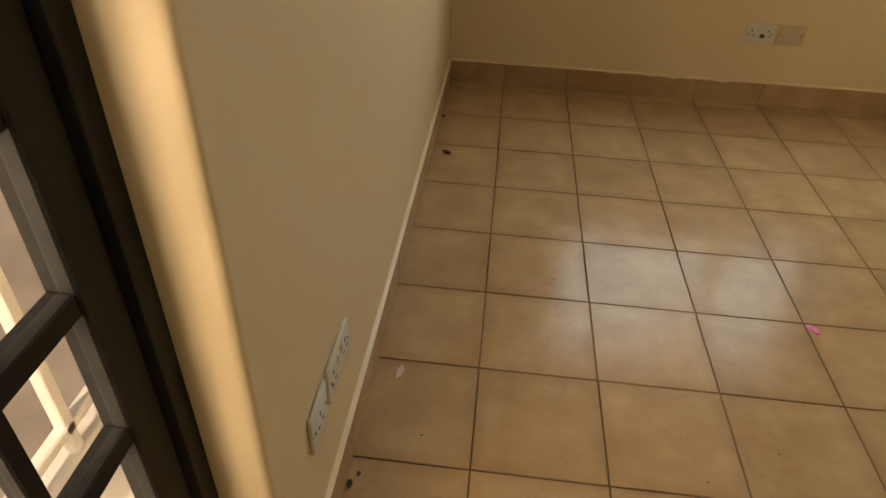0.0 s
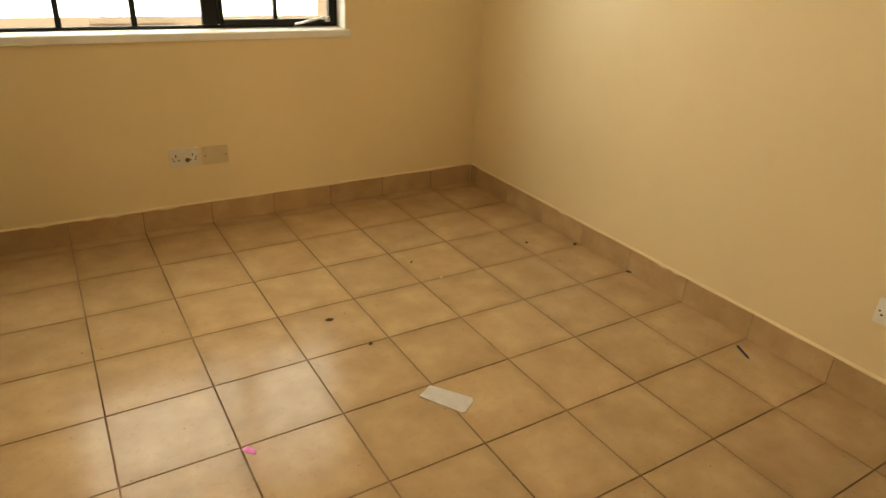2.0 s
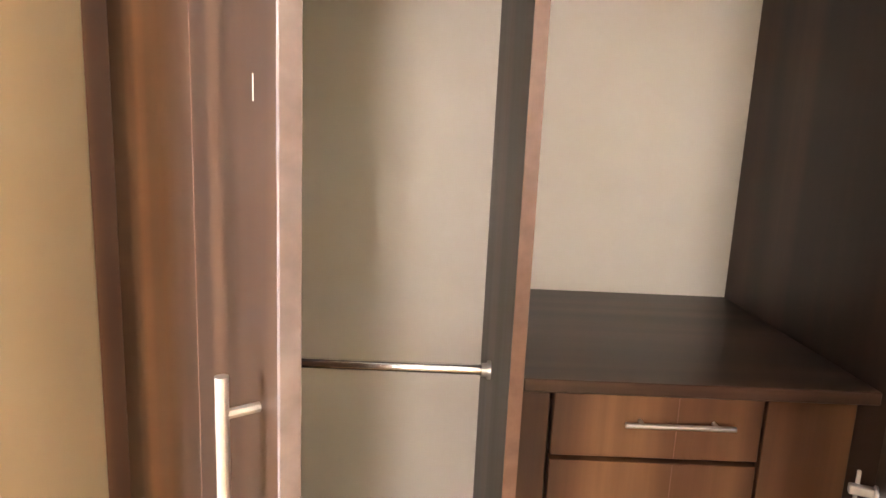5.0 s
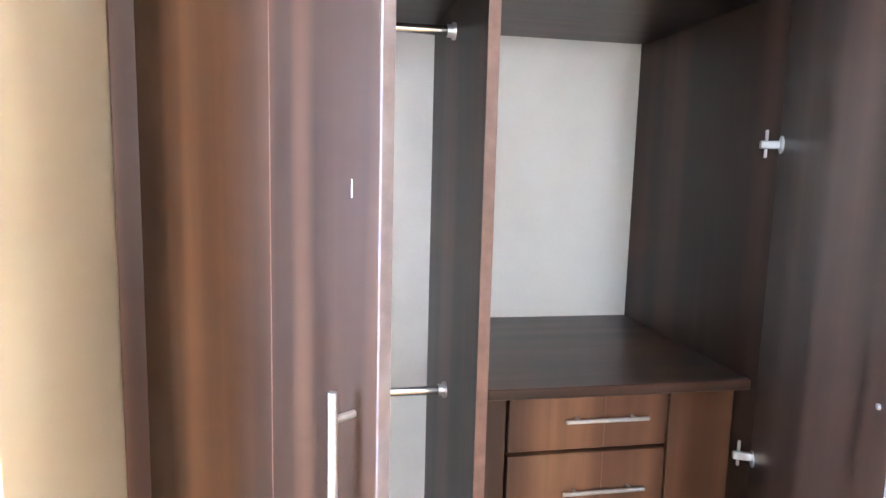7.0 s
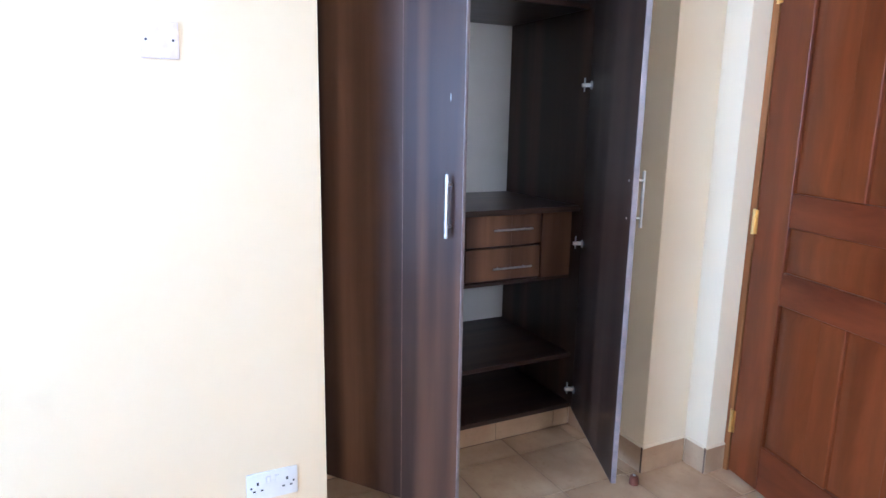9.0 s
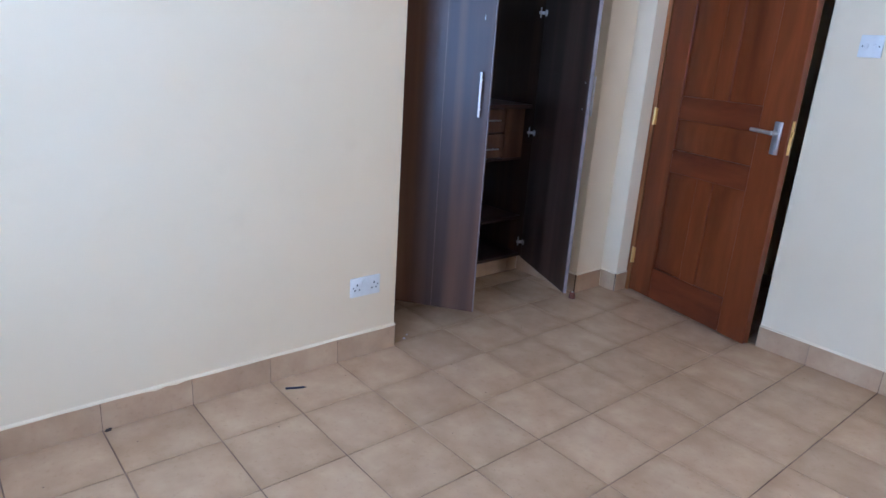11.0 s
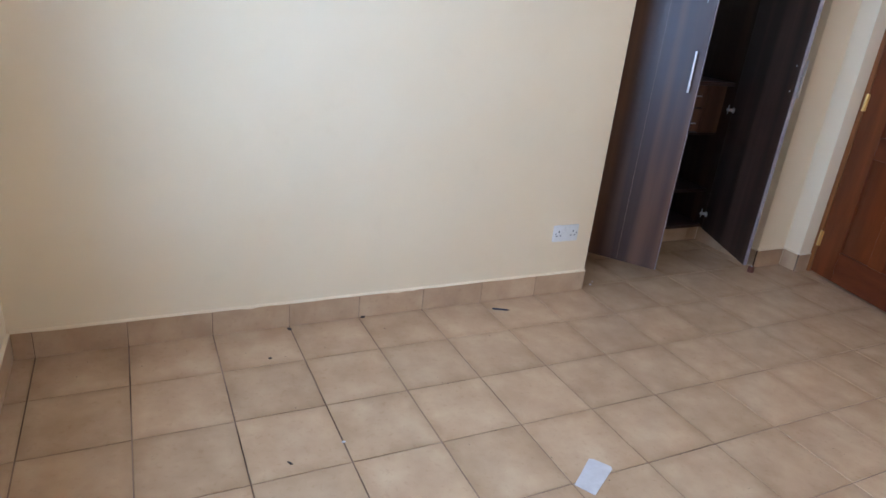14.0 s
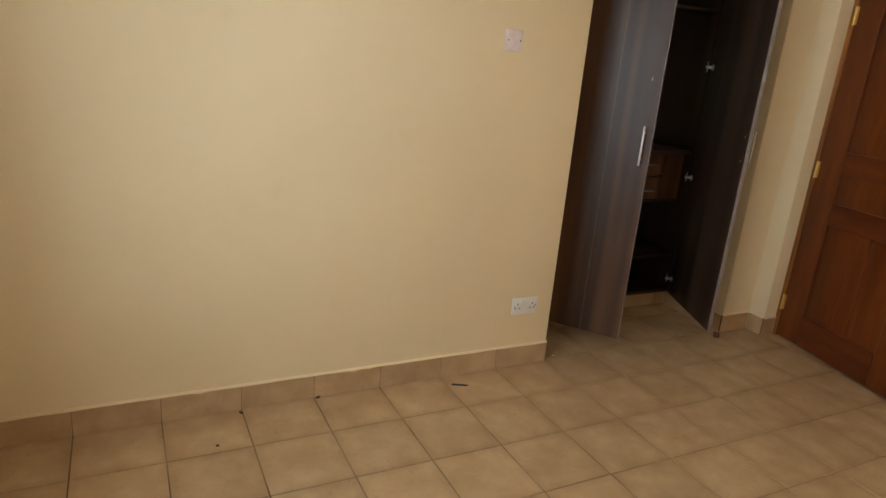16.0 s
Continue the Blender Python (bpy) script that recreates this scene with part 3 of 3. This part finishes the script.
def wall_plate(name, at, normal, w, h, label, category, pins=(), screws=True, switch=(), material=None, stain=False):
    """A faceplate; its own x runs to its right as one faces it."""
    t = thing(name, at, label, category)
    m = plate_frame(at, normal)

    def put(nm, b, mt, parent=t, lab=""):
        b.transform(m)
        return part(nm, b, mt, parent, lab)

    bm = bmesh.new()
    add_box(bm, (-w / 2, -h / 2, 0.0005), (w / 2, h / 2, 0.009), 0.0035, 2)
    face = put("faceplate", bm, material or PLASTIC)
    for cx in pins:
        bm = boxes(((cx - 0.003, 0.006, 0.0085), (cx + 0.003, 0.016, 0.0094)), ((cx - 0.015, -0.014, 0.0085), (cx - 0.007, -0.009, 0.0094)), ((cx + 0.007, -0.014, 0.0085), (cx + 0.015, -0.009, 0.0094)))
        put("socket_holes", bm, SLOT, t)
    for cx, cy in switch:
        put("rocker", boxes(((cx - 0.006, cy - 0.010, 0.0085), (cx + 0.006, cy + 0.010, 0.0125)), bevel=0.0015), PLASTIC, t)
    if screws:
        for sx in (-1, 1):
            bm = bmesh.new()
            add_tube(bm, (sx * (w / 2 - 0.013), 0, 0.0085), (sx * (w / 2 - 0.013), 0, 0.0098), 0.0032, 8)
            put("screw", bm, SLOT, t)
    if stain:
        bm = bmesh.new()
        bmesh.ops.create_circle(bm, cap_ends=True, segments=14, radius=0.011, matrix=Matrix.Translation((0.012, -0.012, 0.0098)))
        put("stain", bm, RUST, t, "brown dirt stain")
    return t


PAIR = (-0.042, 0.042)
ROCK = ((-0.012, 0.020), (0.012, 0.020))
wall_plate("double_socket", (X1, -0.739, 0.322), (-1, 0, 0), 0.147, 0.086, "white plastic double socket low on cream wall", "socket", PAIR, switch=ROCK)
wall_plate("blank_plate", (X1, -0.515, 1.545), (-1, 0, 0), 0.086, 0.086, "white plastic blank plate with pinkish stains on cream wall", "wall plate", material=PLASTIC_TAPE)
wall_plate("double_socket", (1.119, Y1, 0.334), (0, -1, 0), 0.128, 0.086, "white plastic double socket with brown stain below window", "socket", (-0.036, 0.036), switch=ROCK, stain=True)
wall_plate("aerial_plate", (1.256, Y1, 0.332), (0, -1, 0), 0.118, 0.086, "dull cream aerial plate beside the double socket", "wall plate", material=grained("dull_cream_plastic", (0.60, 0.48, 0.32), (0.66, 0.54, 0.38), 20.0, 0.4, 0.03))
wall_plate("double_socket", (X0, -0.640, 0.340), (1, 0, 0), 0.146, 0.086, "white plastic double socket low on cream wall", "socket", PAIR, switch=ROCK)
wall_plate("aerial_plate", (X0, -0.775, 0.340), (1, 0, 0), 0.092, 0.086, "white plastic single plate beside the double socket", "wall plate", (0.0,))
wall_plate("light_switch", (1.572, Y0, 1.418), (0, 1, 0), 0.088, 0.088, "white plastic light switch beside the wooden door", "switch", switch=((-0.015, 0.0), (0.015, 0.0)))

# ---- loose things on the floor ----


def sheet(name, pts, lift, material, label, category, thick=0.0008):
    bm = bmesh.new()
    lo = [bm.verts.new((x, y, 0.0004)) for x, y in pts]
    hi = [bm.verts.new((x, y, 0.0004 + thick + lift * (k % 2))) for k, (x, y) in enumerate(pts)]
    bm.faces.new(hi)
    bm.faces.new(lo[::-1])
    for k in range(len(pts)):
        j = (k + 1) % len(pts)
        bm.faces.new((lo[k], lo[j], hi[j], hi[k]))
    return solid(name, bm, material, label, category)


sheet("paper_label", [(1.508, -0.002), (1.592, -0.120), (1.586, -0.134), (1.537, -0.166), (1.526, -0.162), (1.449, -0.036)], 0.002, PAPER, "white paper label lying on the tiled floor", "paper")
sheet("paper_scrap", [(0.908, -0.010), (0.925, -0.006), (0.944, -0.030), (0.936, -0.046), (0.920, -0.030)], 0.003, PINK, "bright pink paper scrap lying on the floor", "paper scrap")
sheet("paper_scrap", [(-0.205, -0.372), (-0.194, -0.365), (-0.188, -0.335), (-0.195, -0.322), (-0.206, -0.340)], 0.004, PETAL, "pale curled paper scrap beside the wall", "paper scrap")

bm = bmesh.new()
add_tube(bm, (2.613, -0.325, 0.0045), (2.585, -0.385, 0.0045), 0.0042)
pen = thing("pen", (2.6, -0.355, 0.0), "short dark pen lying on the floor", "pen")
part("barrel", bm, INK, pen)
bm = bmesh.new()
bmesh.ops.create_cone(bm, cap_ends=True, segments=10, radius1=0.0042, radius2=0.0008, depth=0.014, matrix=Matrix.Translation((2.5821, -0.3913, 0.0045)) @ (Vector((-0.028, -0.06, 0)).to_track_quat("Z", "Y").to_matrix().to_4x4()))
part("tip", bm, INK, pen)

stop = thing("door_stop", (2.655, -2.10, 0.0), "small red-brown turned wooden door stop on floor", "door stop")
bm = bmesh.new()
bmesh.ops.create_cone(bm, cap_ends=True, segments=16, radius1=0.019, radius2=0.016, depth=0.034, matrix=Matrix.Translation((2.655, -2.10, 0.0175)))
bmesh.ops.bevel(bm, geom=[e for e in bm.edges if all(v.co.z > 0.03 for v in e.verts)], offset=0.004, segments=2, affect="EDGES")
part("block", bm, WOODRED, stop)
bm = bmesh.new()
add_tube(bm, (2.655, -2.10, 0.034), (2.655, -2.10, 0.037), 0.006, 10)
part("screw", bm, STEEL, stop)

bm = bmesh.new()
bmesh.ops.create_uvsphere(bm, u_segments=14, v_segments=8, radius=0.011, matrix=Matrix.Translation((0.965, -0.575, 0.008)) @ Matrix.Diagonal((1, 1, 0.7, 1)))
add_tube(bm, (0.965, -0.575, 0.014), (0.965, -0.575, 0.019), 0.005, 10)
solid("bottle_cap", bm, INK, "small dark blue plastic cap on floor", "cap")


def crumb(x, y, r, seed, material=None):
    rnd = random.Random(seed)
    bm = bmesh.new()
    bmesh.ops.create_icosphere(bm, subdivisions=1, radius=r, matrix=Matrix.Translation((x, y, r * 0.35)) @ Matrix.Rotation(rnd.uniform(0, 3), 4, "Z") @ Matrix.Diagonal((rnd.uniform(0.9, 1.8), rnd.uniform(0.6, 1.0), 0.35, 1)))
    for v in bm.verts:
        v.co += Vector((rnd.uniform(-1, 1), rnd.uniform(-1, 1), 0)) * r * 0.25
        v.co.z = max(v.co.z, 0.0003)
    return solid("debris", bm, material or CRUMB, "dark crumb of dirt on the tiled floor" if material is None else "white chip of plaster on the tiled floor", "debris", group="debris on the floor")


SPOTS = [(-0.206, 0.836, 0.014), (-0.255, 1.17, 0.010), (1.372, 0.502, 0.010), (1.44, 0.293, 0.009), (2.664, 0.612, 0.012), (2.690, 0.287, 0.010),
         (1.019, -1.473, 0.008), (2.466, 0.731, 0.008), (1.87, 0.787, 0.007), (1.002, -2.268, 0.006), (-0.252, -0.678, 0.009), (-0.238, -0.648, 0.005)]
for k, (x, y, r) in enumerate(SPOTS):
    crumb(x, y, r, k)
for k, (x, y, r) in enumerate([(1.914, 0.606, 0.006), (1.127, -2.40, 0.006), (2.734, -0.985, 0.008), (2.76, -1.02, 0.005)]):
    crumb(x, y, r, 50 + k, PAPER)
rnd = random.Random(5)
bm = bmesh.new()
for k in range(150):
    x, y, r = rnd.uniform(-0.2, 2.65), rnd.uniform(-2.3, 1.5), rnd.uniform(0.0008, 0.0026)
    bmesh.ops.create_icosphere(bm, subdivisions=1, radius=r, matrix=Matrix.Translation((x, y, r * 0.3)) @ Matrix.Diagonal((1.4, 0.9, 0.3, 1)))
solid("grit", bm, CRUMB, "fine dark grit scattered over the tiled floor", "grit", kind="stuff")

# ---- outside ----
EARTH = grained("dry_brown_earth", (0.27, 0.22, 0.18), (0.42, 0.355, 0.30), 1.4, 0.95, 0.4, detail=8.0)
solid("ground", boxes(((-60, -60, -3.6), (60, 60, -3.2))), EARTH, "dry brown earth yard below the balcony", "ground", "structure")
solid("balcony_floor", boxes(((-0.93, -1.95, -0.2), (-0.435, 1.8, -0.03)), bevel=0.01), CONCRETE, "pale concrete balcony slab outside the glazed door", "balcony", "structure")
solid("storey_below", boxes(((-0.42, -3.75, -3.2), (4.0, 1.79, -0.165))), RENDERED, "pale rendered storey below the room", "wall", "structure")


def balustrade():
    b = thing("balustrade", (-0.89, -0.05, -0.03), "white painted metal balcony railing", "railing")
    part("top_rail", boxes(((-0.915, -1.9, 0.95), (-0.865, 1.8, 1.0)), bevel=0.006), WHITE_SILL, b)
    part("bottom_rail", boxes(((-0.905, -1.9, 0.03), (-0.875, 1.8, 0.06)), bevel=0.004), WHITE_SILL, b)
    for k in range(15):
        y = -1.88 + k * 0.246
        part("baluster", boxes(((-0.905, y - 0.015, -0.03 if k % 5 == 0 else 0.06), (-0.875, y + 0.015, 0.95)), bevel=0.003), WHITE_SILL, b)


balustrade()


def neighbour(name, lo, hi, label, face):
    h = thing(name, ((lo[0] + hi[0]) / 2, (lo[1] + hi[1]) / 2, lo[2]), label, "building")
    part("wall", boxes((lo, hi)), RENDERED, h)
    part("roof", boxes(((lo[0] - 0.3, lo[1] - 0.3, hi[2]), (hi[0] + 0.3, hi[1] + 0.3, hi[2] + 0.2)), bevel=0.02), CONCRETE, h)
    for s in range(3):
        for k in range(5):
            z = lo[2] + 0.9 + s * 2.3
            if face == "x":
                y = lo[1] + 1.5 + k * (hi[1] - lo[1] - 3) / 4
                wd = part("window", boxes(((hi[0] - 0.02, y - 0.5, z), (hi[0] + 0.03, y + 0.5, z + 1.0)), bevel=0.01), BLACK, h)
                part("sill", boxes(((hi[0], y - 0.6, z - 0.08), (hi[0] + 0.12, y + 0.6, z - 0.005))), CONCRETE, wd)
            else:
                x = lo[0] + 1.5 + k * (hi[0] - lo[0] - 3) / 4
                wd = part("window", boxes(((x - 0.5, lo[1] - 0.03, z), (x + 0.5, lo[1] + 0.02, z + 1.0)), bevel=0.01), BLACK, h)
                part("sill", boxes(((x - 0.6, lo[1] - 0.12, z - 0.08), (x + 0.6, lo[1], z - 0.005))), CONCRETE, wd)


# assumed houses, the west one invented: pale walls to bounce light indoors
neighbour("house", (-16, -14, -3.2), (-11, 9, 3.2), "assumed pale rendered neighbouring house that bounces daylight", "x")
neighbour("house", (-8, 10, -3.2), (12, 15, 4.5), "assumed pale rendered neighbouring house that bounces daylight", "y")

# ---- skirting tiles and floor tiles ----
SH, ST = 0.108, 0.010


def skirting(name, a, b, normal, first, wall_label, SH=SH):
    """Tiles along the wall foot from a to b (plan), proud along normal; first: offset of the first joint."""
    a, b, n_ = Vector((*a, 0)), Vector((*b, 0)), Vector((*normal, 0))
    d = (b - a).normalized()
    length = (b - a).length
    base = thing(name, a, wall_label, "skirting", kind="structure")
    cuts = [0.0]
    s = first
    while s < length - 0.01:
        if s > 0.01:
            cuts.append(s)
        s += PITCH
    cuts.append(length)
    m = Matrix.Identity(4)
    m.col[0][:3], m.col[1][:3], m.col[2][:3] = d, n_, (0, 0, 1)
    m.col[3][:3] = a
    for s0, s1 in zip(cuts, cuts[1:]):
        bm = bmesh.new()
        add_box(bm, (s0 + 0.0012, 0.0005, 0.0), (s1 - 0.0012, ST, SH), 0.0012)
        bm.transform(m)
        part("skirting_tile", bm, SKIRT, base)
    bm = bmesh.new()
    add_box(bm, (0, 0.0003, 0), (length, ST - 0.0025, SH - 0.001))
    bm.transform(m)
    part("joint_filler", bm, GROUT, base)
    # uneven paint line along the top
    bm = bmesh.new()
    rn = random.Random(name)
    steps = max(2, int(length / 0.035))
    prev = None
    for k in range(steps + 1):
        x = length * k / steps
        drop = 0.004 + 0.004 * noise.noise(Vector((x * 7 + len(name), a.x, a.y))) + (0.006 if rn.random() < 0.04 else 0)
        ring = [bm.verts.new(m @ Vector(p)) for p in ((x, 0.0, SH + 0.004), (x, ST * 0.75, SH + 0.0015), (x, ST + 0.0012, SH - 0.001), (x, ST + 0.0008, SH - max(0.0015, drop)))]
        if prev:
            for i in range(3):
                bm.faces.new((prev[i], prev[i + 1], ring[i + 1], ring[i]))
        prev = ring
    part("paint_edge", bm, PAINT, base, "uneven cream paint line")


def first_joint(start, direction):
    """Distance from start to the next joint of the floor's grid."""
    return (-start * direction) % PITCH if direction > 0 else start % PITCH


skirting("baseboard_east", (X1, NICHE_N - 0.0), (X1, Y1 - ST), (-1, 0), first_joint(NICHE_N, 1), "beige tile skirting along the cream wall")
skirting("baseboard_north", (X0 + ST, Y1), (X1 - ST, Y1), (0, -1), first_joint(X0 + ST, 1), "beige tile skirting below the window")
skirting("baseboard_west", (X0, DY1 + 0.012), (X0, Y1 - ST), (1, 0), first_joint(DY1, 1), "beige tile skirting along the cream wall")
skirting("baseboard_west_end", (X0, Y0 + ST), (X0, DY0 - 0.012), (1, 0), 0.2, "beige tile skirting beside the glazed door")
skirting("baseboard_south", (X0, Y0), (OX0, Y0), (0, 1), first_joint(X0, 1), "beige tile skirting beside the wooden door")
skirting("baseboard_recess", (X1 + 0.0, NICHE_N), (WF + 0.045, NICHE_N), (0, -1), 0.2, "beige tile skirting in the wardrobe recess")
skirting("baseboard_plinth", (WF + 0.055, NICHE_N - ST), (WF + 0.055, NICHE_S + ST), (-1, 0), 0.27, "beige tile plinth below the wardrobe", 0.094)
skirting("baseboard_pier", (2.710, NICHE_S), (WF + 0.045, NICHE_S), (0, 1), 0.25, "beige tile skirting on the pier")
skirting("baseboard_pier_side", (2.710, Y0 + ST), (2.710, NICHE_S + ST), (-1, 0), 0.4, "beige tile skirting on the pier side")
skirting("baseboard_jamb", (OX1, Y0), (2.710 - ST, Y0), (0, 1), 0.4, "beige tile skirting at the door")
skirting("baseboard_reveal", (OX1, -2.513), (OX1, Y0 + ST), (-1, 0), 0.4, "beige tile skirting in the door reveal")

TILE_MESH = {}
rnd = random.Random(11)


def floor_tile(x0, x1, y0, y1):
    w, h = round(x1 - x0, 3), round(y1 - y0, 3)
    if w < 0.02 or h < 0.02:
        return
    if (w, h) not in TILE_MESH:
        bm = bmesh.new()
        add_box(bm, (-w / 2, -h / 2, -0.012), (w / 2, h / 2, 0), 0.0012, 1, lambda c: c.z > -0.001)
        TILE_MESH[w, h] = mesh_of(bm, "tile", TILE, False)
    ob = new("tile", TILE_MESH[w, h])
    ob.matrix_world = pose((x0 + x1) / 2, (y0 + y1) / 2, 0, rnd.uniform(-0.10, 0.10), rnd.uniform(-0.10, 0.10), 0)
    ob.parent = floor


G = 0.0021
for i in range(-3, 14):
    for j in range(-13, 7):
        xa, xb, ya, yb = i * PITCH, (i + 1) * PITCH, j * PITCH, (j + 1) * PITCH
        limit_x = WF + 0.045 if (ya + yb) / 2 < NICHE_N else X1
        low_x, high_x = (-0.42, limit_x) if yb > Y0 - 0.2 else (0.75, 3.25)
        xa, xb = max(xa, low_x), min(xb, high_x)
        ya, yb = max(ya, -3.6), min(yb, Y1)
        if xb > xa and yb > ya:
            floor_tile(xa + G, xb - G, ya + G, yb - G)
